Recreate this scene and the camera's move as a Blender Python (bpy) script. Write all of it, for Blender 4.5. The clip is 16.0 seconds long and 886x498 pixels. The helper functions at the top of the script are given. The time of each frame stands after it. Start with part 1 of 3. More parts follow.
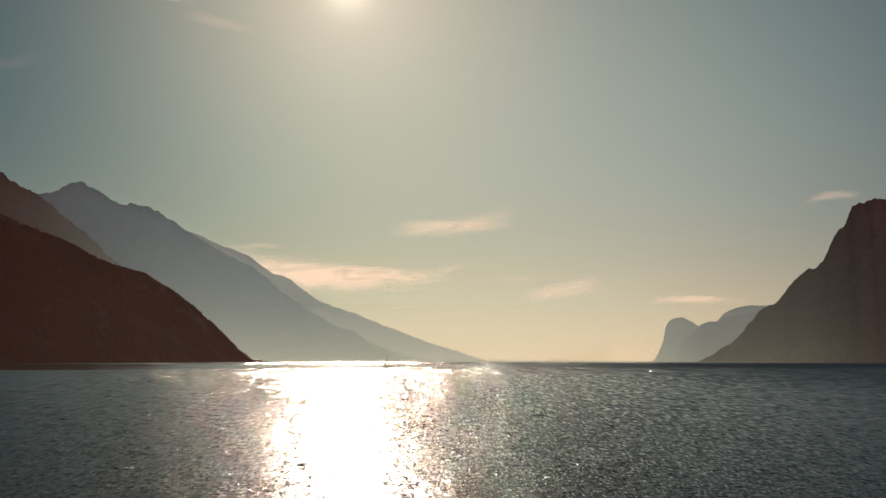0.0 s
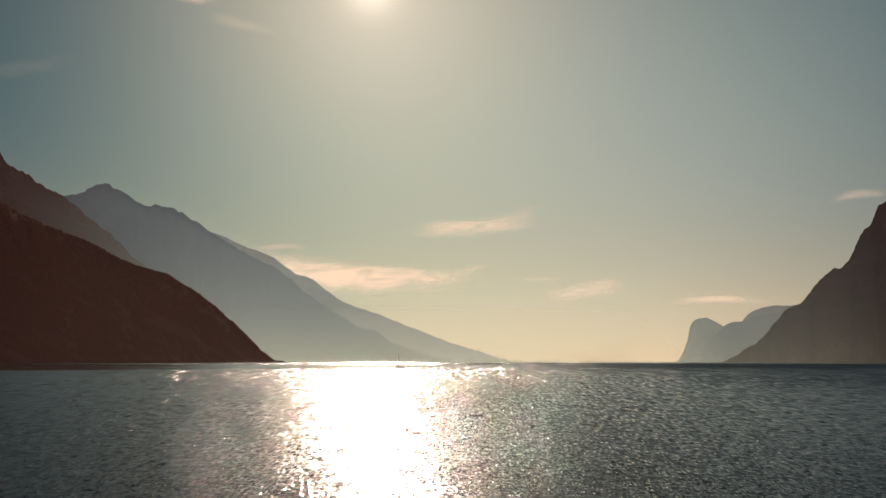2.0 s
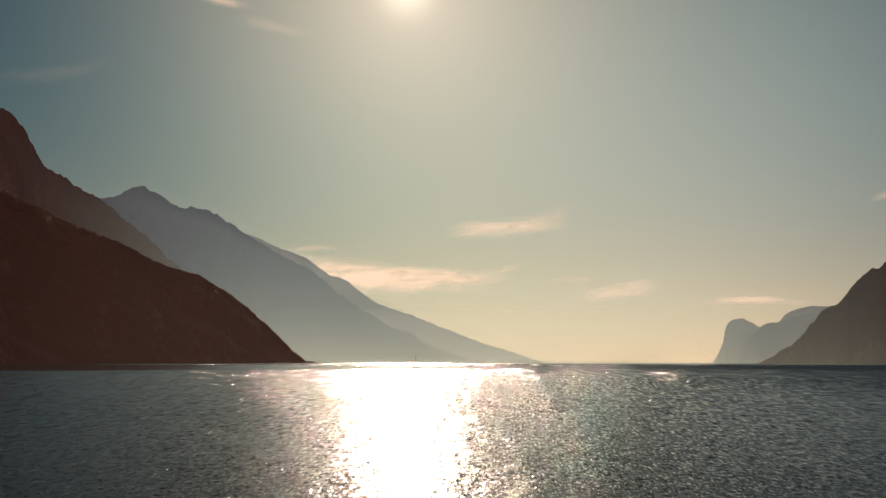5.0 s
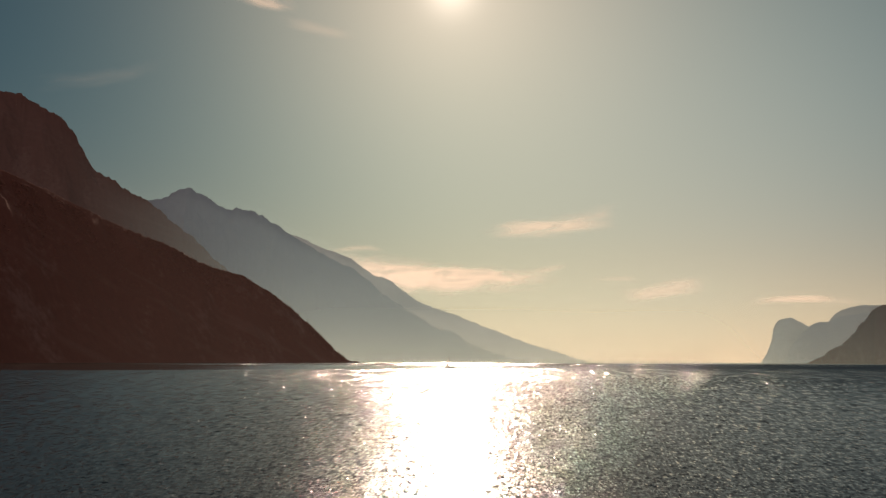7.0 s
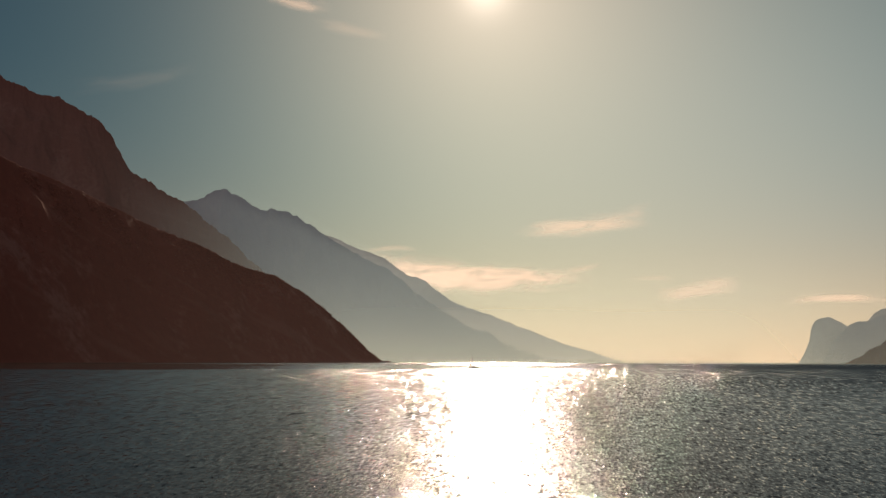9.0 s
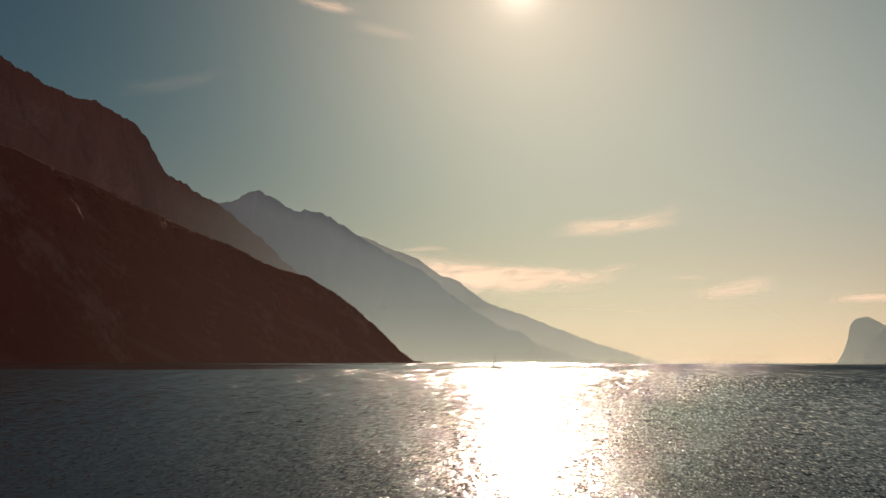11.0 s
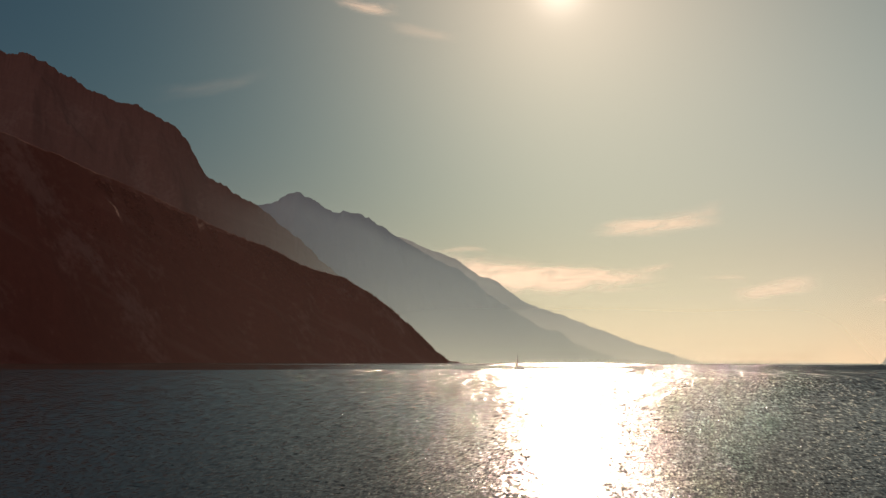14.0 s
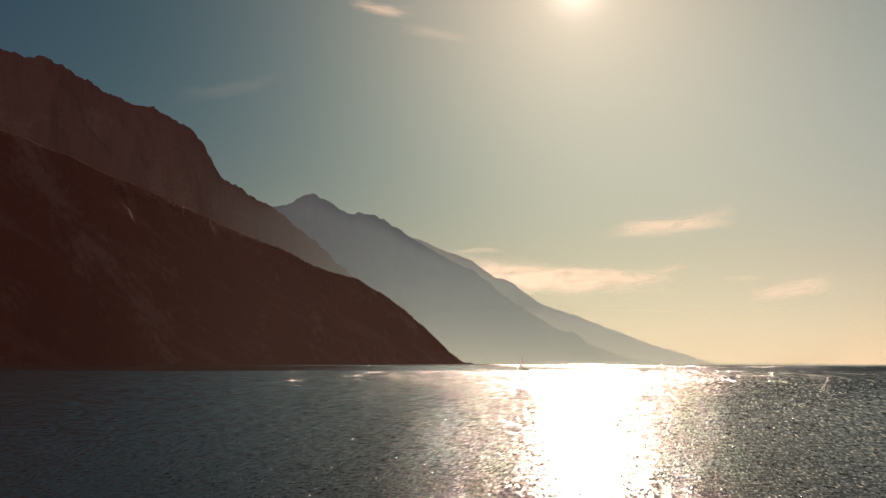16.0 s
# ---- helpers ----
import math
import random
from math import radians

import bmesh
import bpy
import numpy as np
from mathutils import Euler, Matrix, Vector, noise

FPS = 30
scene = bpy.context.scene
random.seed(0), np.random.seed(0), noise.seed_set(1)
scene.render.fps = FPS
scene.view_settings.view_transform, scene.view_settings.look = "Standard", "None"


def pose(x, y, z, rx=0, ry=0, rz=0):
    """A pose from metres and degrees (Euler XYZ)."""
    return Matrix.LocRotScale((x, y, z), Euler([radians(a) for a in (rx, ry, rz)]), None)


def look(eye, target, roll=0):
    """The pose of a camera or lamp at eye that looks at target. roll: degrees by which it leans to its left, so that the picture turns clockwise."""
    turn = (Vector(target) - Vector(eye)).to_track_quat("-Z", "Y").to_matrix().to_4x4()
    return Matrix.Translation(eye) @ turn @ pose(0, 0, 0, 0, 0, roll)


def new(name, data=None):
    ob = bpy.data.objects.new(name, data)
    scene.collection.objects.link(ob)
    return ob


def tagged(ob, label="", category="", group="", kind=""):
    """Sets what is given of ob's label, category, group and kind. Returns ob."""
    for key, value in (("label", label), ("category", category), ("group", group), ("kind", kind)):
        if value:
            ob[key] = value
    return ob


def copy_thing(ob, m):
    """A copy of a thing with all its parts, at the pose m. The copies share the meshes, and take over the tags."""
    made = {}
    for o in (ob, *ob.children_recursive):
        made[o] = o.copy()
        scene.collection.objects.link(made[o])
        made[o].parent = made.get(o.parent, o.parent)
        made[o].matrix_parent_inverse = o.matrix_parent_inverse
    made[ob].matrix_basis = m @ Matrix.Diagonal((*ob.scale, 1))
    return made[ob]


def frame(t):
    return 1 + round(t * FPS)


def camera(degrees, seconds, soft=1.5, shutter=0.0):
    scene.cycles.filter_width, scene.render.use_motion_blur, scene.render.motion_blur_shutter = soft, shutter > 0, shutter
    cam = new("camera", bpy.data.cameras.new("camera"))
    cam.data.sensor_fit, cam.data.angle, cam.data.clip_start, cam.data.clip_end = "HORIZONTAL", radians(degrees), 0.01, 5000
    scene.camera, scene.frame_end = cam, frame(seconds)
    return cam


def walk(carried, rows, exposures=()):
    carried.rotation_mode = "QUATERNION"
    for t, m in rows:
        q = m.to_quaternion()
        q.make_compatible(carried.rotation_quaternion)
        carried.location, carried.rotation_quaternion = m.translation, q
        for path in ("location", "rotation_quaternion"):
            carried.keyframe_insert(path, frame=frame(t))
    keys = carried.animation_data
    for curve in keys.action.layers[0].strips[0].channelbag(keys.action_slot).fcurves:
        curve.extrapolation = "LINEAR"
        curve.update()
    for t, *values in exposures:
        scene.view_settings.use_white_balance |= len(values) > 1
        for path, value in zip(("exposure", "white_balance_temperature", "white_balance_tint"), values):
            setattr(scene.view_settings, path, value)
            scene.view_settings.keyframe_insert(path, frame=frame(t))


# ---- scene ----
# A low flight to the right over a mountain lake, looking towards the sun.
cam = camera(47.07, 16.0, soft=1.5)
PATH = [
    (0, pose(0.00, 0, 5.2, 96.23, -0.10, -0.00)),
    (0.5, pose(2.06, 0, 5.2, 96.24, -0.10, 0.34)),
    (1, pose(4.12, 0, 5.2, 96.23, -0.11, 0.69)),
    (1.5, pose(6.19, 0, 5.2, 96.26, -0.11, 1.10)),
    (2, pose(8.25, 0, 5.2, 96.25, -0.12, 1.38)),
    (2.5, pose(10.31, 0, 5.2, 96.26, -0.13, 1.64)),
    (3, pose(12.38, 0, 5.2, 96.27, -0.14, 1.90)),
    (3.5, pose(14.44, 0, 5.2, 96.27, -0.15, 2.15)),
    (4, pose(16.50, 0, 5.2, 96.28, -0.17, 2.51)),
    (6.5, pose(26.81, 0, 5.2, 96.29, -0.18, 5.24)),
    (7, pose(28.88, 0, 5.2, 96.28, -0.20, 5.97)),
    (7.5, pose(30.94, 0, 5.2, 96.28, -0.22, 6.48)),
    (8, pose(33.00, 0, 5.2, 96.28, -0.23, 6.99)),
    (8.5, pose(35.06, 0, 5.2, 96.28, -0.23, 7.48)),
    (9, pose(37.12, 0, 5.2, 96.26, -0.23, 7.97)),
    (11.5, pose(47.44, 0, 5.2, 96.26, -0.23, 10.38)),
    (12, pose(49.50, 0, 5.2, 96.25, -0.23, 10.81)),
    (12.5, pose(51.56, 0, 5.2, 96.26, -0.23, 11.30)),
    (13, pose(53.62, 0, 5.2, 96.24, -0.23, 11.66)),
    (13.5, pose(55.69, 0, 5.2, 96.27, -0.22, 12.03)),
    (14, pose(57.75, 0, 5.2, 96.28, -0.21, 12.27)),
    (14.5, pose(59.81, 0, 5.2, 96.30, -0.21, 12.46)),
    (15, pose(61.88, 0, 5.2, 96.31, -0.21, 12.68)),
    (15.5, pose(63.94, 0, 5.2, 96.33, -0.21, 12.85)),
    (16, pose(66.00, 0, 5.2, 96.34, -0.21, 13.21)),
]
walk(cam, PATH, exposures=[(0, -0.13, 7620, 20.5), (16, 0.06, 7950, 24.5)])

# ---- world and sun ----
SUN_AZ, SUN_EL = -5.6, 20.7
sun_way = Vector((math.sin(radians(SUN_AZ)) * math.cos(radians(SUN_EL)),
                  math.cos(radians(SUN_AZ)) * math.cos(radians(SUN_EL)), math.sin(radians(SUN_EL))))


class Nodes:
    """Short hand for node trees."""

    def __init__(self, tree):
        self.tree = tree
        tree.nodes.clear()

    def add(self, kind, ins=None, **props):
        n = self.tree.nodes.new(kind)
        for k, v in props.items():
            setattr(n, k, v)
        for k, v in (ins or {}).items():
            if isinstance(v, bpy.types.NodeSocket):
                self.tree.links.new(v, n.inputs[k])
            else:
                n.inputs[k].default_value = v
        return n

    def math(self, op, a, b=0.0, clamp=False):
        return self.add("ShaderNodeMath", {0: a, 1: b}, operation=op, use_clamp=clamp).outputs[0]

    def vec(self, op, a, b):
        return self.add("ShaderNodeVectorMath", {0: a, 1: b}, operation=op)

    def mix(self, fac, a, b, blend="MIX"):
        n = self.add("ShaderNodeMix", {0: fac, 6: a, 7: b}, data_type="RGBA", blend_type=blend)
        return n.outputs[2]

    def noise(self, vector, scale, detail=4.0, rough=0.55, distort=0.0):
        n = self.add("ShaderNodeTexNoise", {"Vector": vector, "Scale": scale, "Detail": detail,
                                            "Roughness": rough, "Distortion": distort})
        return n.outputs[0]

    def ramp(self, fac, lo, hi):
        n = self.add("ShaderNodeMapRange", {0: fac, 1: lo, 2: hi, 3: 0.0, 4: 1.0}, interpolation_type="SMOOTHSTEP")
        return n.outputs[0]

    def scaled(self, vector, x, y, z):
        return self.add("ShaderNodeMapping", {"Vector": vector, "Scale": (x, y, z)}).outputs[0]


def col(r, g, b):
    return (r, g, b, 1.0)


world = bpy.data.worlds.new("sky")
world.use_nodes = True
scene.world = world
W = Nodes(world.node_tree)
way = W.add("ShaderNodeTexCoord").outputs["Generated"]
parts = W.add("ShaderNodeSeparateXYZ", {0: way})
height = W.math("ABSOLUTE", parts.outputs[2])
up = W.add("ShaderNodeCombineXYZ", {0: parts.outputs[0], 1: parts.outputs[1], 2: height}).outputs[0]
sky = W.add("ShaderNodeTexSky", {"Vector": up}, sky_type="NISHITA", sun_disc=False, sun_elevation=radians(SUN_EL),
            sun_rotation=radians(SUN_AZ), altitude=70.0, air_density=1.0, dust_density=1.5, ozone_density=2.0)
total = W.mix(1.0, sky.outputs[0], col(0.0035, 0.0107, 0.0136), "MULTIPLY")
toward = W.math("MAXIMUM", W.vec("DOT_PRODUCT", way, sun_way).outputs["Value"], 0.0)
for power, tint in ((34, (0.192, 0.114, 0.066)), (80, (0.165, 0.090, 0.052)), (420, (0.15, 0.132, 0.112)), (3500, (0.48, 0.46, 0.42))):
    glow = W.math("POWER", toward, float(power))
    total = W.mix(glow, total, W.mix(1.0, total, col(*tint), "ADD"))
# hazier air over the open lake, to the right of the sun: warm low down, greener above
for az, el, power, tint in ((7, 4, 18.0, (0.208, 0.147, 0.103)), (15, 13, 30.0, (0.056, 0.116, 0.118))):
    centre = Vector((math.sin(radians(az)) * math.cos(radians(el)), math.cos(radians(az)) * math.cos(radians(el)), math.sin(radians(el))))
    broad = W.math("POWER", W.math("MAXIMUM", W.vec("DOT_PRODUCT", way, centre).outputs["Value"], 0.0), power)
    total = W.mix(broad, total, W.mix(1.0, total, col(*tint), "ADD"))
low = W.math("POWER", W.math("SUBTRACT", 1.0, height), 16.0)
ahead = W.math("POWER", toward, 4.0)
low = W.math("MULTIPLY", low, W.math("ADD", 0.25, W.math("MULTIPLY", ahead, 0.9)))
total = W.mix(low, total, W.mix(1.0, total, col(0.75, 0.395, 0.215), "ADD"))
# clear blue sky opposite the sun
away = W.math("POWER", W.math("MULTIPLY", W.math("SUBTRACT", 1.0, W.vec("DOT_PRODUCT", up, sun_way).outputs["Value"]), 0.5), 1.5)
total = W.mix(away, total, W.mix(1.0, total, col(0.33, 0.37, 0.42), "ADD"))
back = W.add("ShaderNodeBackground", {"Color": total, "Strength": 1.0})
W.add("ShaderNodeOutputWorld", {"Surface": back.outputs[0]})

lamp = bpy.data.lights.new("sun", "SUN")
lamp.energy, lamp.angle, lamp.color = 3.2, radians(0.53), (1.0, 0.90, 0.76)
sun = new("sun", lamp)
sun.matrix_world = look((0, 0, 0), -sun_way)


# ---- materials ----
def material(name):
    m = bpy.data.materials.new(name)
    m.use_nodes = True
    return m, Nodes(m.node_tree)


def finish(n, shader):
    n.add("ShaderNodeOutputMaterial", {"Surface": shader})


def plain(name, rgb, rough=0.6, metal=0.0, grain=0.12, size=8.0):
    m, n = material(name)
    p = n.add("ShaderNodeTexCoord").outputs["Object"]
    f = n.noise(p, size, 5.0)
    c = n.mix(f, col(*[v * (1 - grain) for v in rgb]), col(*[min(1.0, v * (1 + grain)) for v in rgb]))
    b = n.add("ShaderNodeBsdfPrincipled", {"Base Color": c, "Roughness": rough, "Metallic": metal})
    finish(n, b.outputs[0])
    return m


def water_material():
    """Wind-roughened water: ripples that can be told apart tilt the surface, finer ones widen its gloss;
    crisp facets on top of that give the glitter."""
    m, n = material("lake_water")
    p = n.add("ShaderNodeNewGeometry").outputs["Position"]
    q = n.add("ShaderNodeSeparateXYZ", {0: p})
    out = n.math("MAXIMUM", q.outputs[1], 10.0)

    def times(vector, factor):
        return n.add("ShaderNodeVectorMath", {0: vector, "Scale": factor}, operation="SCALE").outputs[0]

    def slopes(vector, detail, across, along):
        """Tilts of the wavelets, as a vector."""
        t = n.add("ShaderNodeTexNoise", {"Vector": vector, "Scale": 1.0, "Detail": detail, "Roughness": 0.6, "Distortion": 0.2})
        d = n.vec("SUBTRACT", t.outputs["Color"], (0.5, 0.5, 0.5)).outputs[0]
        return n.vec("MULTIPLY", d, (across, along, 0.0)).outputs[0]

    def between(lo, hi, fac):
        return n.math("ADD", lo, n.math("MULTIPLY", fac, hi - lo))

    # farther out only ever larger groups of wavelets can be told apart: the pattern coarsens in steps with the distance
    step = n.math("DIVIDE", n.math("FLOOR", n.math("MULTIPLY", n.math("LOGARITHM", out, 2.0), 4.0)), 4.0)
    across = n.math("DIVIDE", n.math("MULTIPLY", q.outputs[0], 260.0), n.math("POWER", 2.0, step))
    group = n.add("ShaderNodeCombineXYZ", {0: across, 1: n.math("DIVIDE", 2900.0, out), 2: n.math("MULTIPLY", step, 7.3)}).outputs[0]
    far = n.ramp(out, 50.0, 420.0)
    # long low wavelets with darker backs
    dash = slopes(n.scaled(group, 0.42, 1.15, 1.0), 1.0, 0.06, 0.20)
    trough = n.ramp(n.noise(n.scaled(group, 0.36, 1.1, 1.0), 1.0, 2.0, 0.6), 0.60, 0.72)
    trough = n.add("ShaderNodeCombineXYZ", {0: 0.0, 1: n.math("MULTIPLY", trough, -0.22)}).outputs[0]
    dash = n.vec("ADD", dash, trough).outputs[0]
    dash = times(dash, n.math("SUBTRACT", 1.0, n.math("MULTIPLY", n.ramp(out, 60.0, 330.0), 0.8)))
    # crisp facets
    closer = times(group, between(1.0, 0.72, far))
    facet = slopes(n.scaled(closer, 1.8, 1.3, 1.0), 0.3, 1.0, 1.0)
    # most are low, a few are steep
    steep = n.math("POWER", n.noise(n.scaled(closer, 1.2, 1.0, 1.0), 1.0, 0.0), 3.0)
    facet = times(facet, n.math("ADD", 0.35, n.math("MULTIPLY", steep, 6.0)))
    reach = n.add("ShaderNodeCombineXYZ", {0: between(0.78, 1.37, far), 1: between(0.37, 0.46, far)}).outputs[0]
    facet = n.vec("MULTIPLY", facet, reach).outputs[0]
    # gusts, and a smooth streak of calm water some way out
    gust = n.noise(n.scaled(p, 0.35, 1.0, 1.0), 0.013, 4.0, 0.6)
    wob = n.math("MULTIPLY", n.math("SUBTRACT", n.noise(n.scaled(p, 1.0, 0.4, 1.0), 0.004, 4.0, 0.6), 0.5), 70.0)
    edge = n.add("ShaderNodeClamp", {0: n.math("ADD", 746.0, n.math("MULTIPLY", q.outputs[0], 1.35)), 1: 485.0, 2: 745.0}).outputs[0]
    y = n.math("ADD", q.outputs[1], n.math("MULTIPLY", wob, 0.4))
    near = n.ramp(n.math("SUBTRACT", y, edge), -6.0, 8.0)
    calm = n.math("MULTIPLY", near, n.math("SUBTRACT", 1.0, n.ramp(y, 1120.0, 1250.0)))
    bearing = n.math("DIVIDE", n.math("SUBTRACT", q.outputs[0], 33.0), out)
    offing = n.ramp(out, 70.0, 300.0)
    open_ = n.ramp(bearing, -0.06, 0.06)
    still = n.math("MULTIPLY", calm, n.math("SUBTRACT", 1.0, open_))
    force = n.math("MULTIPLY", between(0.93, 1.09, gust), n.math("SUBTRACT", 1.0, n.math("MULTIPLY", calm, 0.8)))
    # at a low angle the wavelets' near sides show most
    lee = n.math("MULTIPLY", offing, n.math("SUBTRACT", 1.0, n.ramp(bearing, -0.55, -0.22)))
    force = n.math("MULTIPLY", force, n.math("SUBTRACT", 1.0, n.math("MULTIPLY", lee, 0.4)))
    rise = between(0.134, 0.205, n.ramp(out, 150.0, 1200.0))
    rise = n.math("ADD", rise, n.math("MULTIPLY", n.math("MULTIPLY", offing, n.ramp(bearing, 0.0, 0.30)), 0.085))
    rise = n.math("MULTIPLY", rise, n.math("SUBTRACT", 1.0, n.math("MULTIPLY", still, 0.65)))
    lean = n.add("ShaderNodeCombineXYZ", {0: 0.0, 1: n.math("MULTIPLY", rise, -1.0), 2: 1.0}).outputs[0]
    base = n.vec("ADD", lean, times(dash, force)).outputs[0]

    def gloss(tilt, rough):
        normal = n.vec("NORMALIZE", n.vec("ADD", base, times(tilt, force)).outputs[0], (0, 0, 0)).outputs[0]
        return n.add("ShaderNodeBsdfPrincipled", {"Base Color": col(0.036, 0.037, 0.034), "Roughness": rough, "IOR": 1.333, "Normal": normal}).outputs[0]

    wide = between(0.085, 0.15, far)
    wide = n.math("MULTIPLY", wide, n.math("SUBTRACT", 1.0, n.math("MULTIPLY", still, 0.35)))
    s = n.add("ShaderNodeMixShader", {0: 0.6, 1: gloss(times(facet, 0.35), wide), 2: gloss(facet, between(0.055, 0.085, far))})
    finish(n, s.outputs[0])
    return m


def slope_material(name, rock, wood, share, relief=0.12):
    """Wooded mountain side with bare rock on the steeper and higher patches."""
    m, n = material(name)
    g = n.add("ShaderNodeNewGeometry")
    p = g.outputs["Position"]
    big = n.noise(n.scaled(p, 1.0, 1.0, 0.5), 0.006, 6.0, 0.6, 0.5)
    fine = n.noise(p, 0.07, 5.0, 0.65)
    f = n.ramp(n.math("ADD", big, n.math("MULTIPLY", fine, 0.35)), share - 0.06, share + 0.10)
    woods = n.mix(fine, col(*[v * 0.85 for v in wood]), col(*[v * 1.15 for v in wood]))
    rocks = n.mix(fine, col(*[v * 0.88 for v in rock]), col(*[v * 1.12 for v in rock]))
    c = n.mix(f, woods, rocks)
    # paler streaks down the side: skylight and haze on the spurs, painted in
    q = n.add("ShaderNodeSeparateXYZ", {0: p})
    along = n.math("ADD", n.math("MULTIPLY", q.outputs[0], 0.43), n.math("MULTIPLY", q.outputs[1], 0.9))
    spur_lines = n.add("ShaderNodeCombineXYZ", {0: n.math("MULTIPLY", n.math("ADD", along, n.math("MULTIPLY", q.outputs[2], 2.2)), 0.011),
                                            1: n.math("MULTIPLY", q.outputs[2], 0.006)}).outputs[0]
    streak = n.ramp(n.noise(spur_lines, 1.0, 5.0, 0.6, 0.6), 0.52, 0.70)
    c = n.mix(n.math("MULTIPLY", streak, 0.42), c, rocks)
    bump = n.add("ShaderNodeBump", {"Height": fine, "Strength": relief, "Distance": 3.0})
    s = n.add("ShaderNodeBsdfPrincipled", {"Base Color": c, "Roughness": 0.95, "Specular IOR Level": 0.1, "Normal": bump.outputs[0]})
    finish(n, s.outputs[0])
    return m


def haze_material(shares, fall, thins, tints):
    """Thin haze: lets most light through and scatters some. shares: close over the water and high up; fall: metres in which it thins
    out upwards; thins: pairs of bearings between which it fades sideways, and the share
    left there; tints: of the low haze and of the high."""
    m, n = material("lake_haze")
    p = n.add("ShaderNodeNewGeometry").outputs["Position"]
    q = n.add("ShaderNodeSeparateXYZ", {0: p})
    z = q.outputs[2]
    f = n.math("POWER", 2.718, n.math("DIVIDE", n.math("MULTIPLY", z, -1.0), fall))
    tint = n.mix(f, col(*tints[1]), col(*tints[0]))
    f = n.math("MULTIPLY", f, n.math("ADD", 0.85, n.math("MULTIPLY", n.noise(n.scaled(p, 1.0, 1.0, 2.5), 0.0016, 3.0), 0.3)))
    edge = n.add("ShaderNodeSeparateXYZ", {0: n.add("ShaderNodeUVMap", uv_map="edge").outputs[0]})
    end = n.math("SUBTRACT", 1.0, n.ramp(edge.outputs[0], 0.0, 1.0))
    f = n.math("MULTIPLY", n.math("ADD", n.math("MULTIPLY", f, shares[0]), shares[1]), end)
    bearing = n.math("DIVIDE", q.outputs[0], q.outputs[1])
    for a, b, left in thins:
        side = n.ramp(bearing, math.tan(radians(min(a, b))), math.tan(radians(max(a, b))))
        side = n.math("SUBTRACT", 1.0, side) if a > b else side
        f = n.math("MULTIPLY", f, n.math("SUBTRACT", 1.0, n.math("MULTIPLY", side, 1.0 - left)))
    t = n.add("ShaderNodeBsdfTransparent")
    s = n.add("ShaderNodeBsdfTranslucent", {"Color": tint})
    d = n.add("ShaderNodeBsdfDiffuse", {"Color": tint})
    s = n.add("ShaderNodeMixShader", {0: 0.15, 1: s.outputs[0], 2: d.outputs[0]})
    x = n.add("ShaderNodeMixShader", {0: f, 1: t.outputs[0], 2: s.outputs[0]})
    finish(n, x.outputs[0])
    return m


def cloud_material(density, seed):
    """Wisps: dense in the middle of each streak, fading out in torn threads."""
    m, n = material("cloud_wisp")
    fade = n.add("ShaderNodeUVMap", uv_map="fade").outputs[0]
    grain = n.add("ShaderNodeUVMap", uv_map="grain").outputs[0]
    grain = n.vec("ADD", grain, (seed, seed * 0.7, 0.0)).outputs[0]
    q = n.add("ShaderNodeSeparateXYZ", {0: fade})
    u = n.math("ABSOLUTE", n.math("SUBTRACT", n.math("MULTIPLY", q.outputs[0], 2.0), 1.0))
    v = n.math("ABSOLUTE", n.math("SUBTRACT", n.math("MULTIPLY", q.outputs[1], 2.0), 1.0))
    edge = n.math("MULTIPLY", n.math("SUBTRACT", 1.0, n.math("POWER", u, 2.5)), n.math("SUBTRACT", 1.0, n.math("POWER", v, 1.6)), True)
    th = n.noise(n.scaled(grain, 0.45, 1.9, 1.0), 1.0, 4.0, 0.5, 0.7)
    f = n.math("MULTIPLY", edge, n.ramp(n.math("ADD", th, n.math("MULTIPLY", edge, 0.42)), 0.42, 1.08))
    f = n.math("MULTIPLY", f, density)
    t = n.add("ShaderNodeBsdfTransparent")
    s = n.add("ShaderNodeBsdfTranslucent", {"Color": col(1.0, 0.84, 0.74)})
    x = n.add("ShaderNodeMixShader", {0: f, 1: t.outputs[0], 2: s.outputs[0]})
    finish(n, x.outputs[0])
    return m


WATER = water_material()
RIDGE = slope_material("near_ridge_slope", (0.235, 0.10, 0.076), (0.18, 0.054, 0.037), 0.77, 0.5)
HILL = slope_material("far_hill_slope", (0.21, 0.095, 0.075), (0.18, 0.072, 0.056), 0.78)
# middle-distance peak: part of its blue haze is painted into the base colour
PEAK = slope_material("blue_haze_slope", (0.335, 0.37, 0.395), (0.305, 0.338, 0.38), 0.66)
# far slope and headlands: distance haze painted into these pale colours
PALE_HAZE = slope_material("pale_haze_slope", (0.68, 0.67, 0.62), (0.63, 0.62, 0.58), 0.66)
GREY_HAZE = slope_material("grey_haze_slope", (0.57, 0.58, 0.58), (0.52, 0.54, 0.55), 0.66)
CLIFF = slope_material("cliff_slope", (0.195, 0.088, 0.07), (0.165, 0.066, 0.052), 0.74)
WHITE = plain("white_hull_paint", (0.72, 0.70, 0.66), 0.35)
TEAK = plain("teak_deck", (0.30, 0.20, 0.12), 0.7)
METAL = plain("grey_mast_metal", (0.42, 0.42, 0.42), 0.35, 0.9)
DARK = plain("dark_navy_paint", (0.03, 0.035, 0.05), 0.4)
GLASS = plain("tinted_window", (0.02, 0.022, 0.025), 0.1)


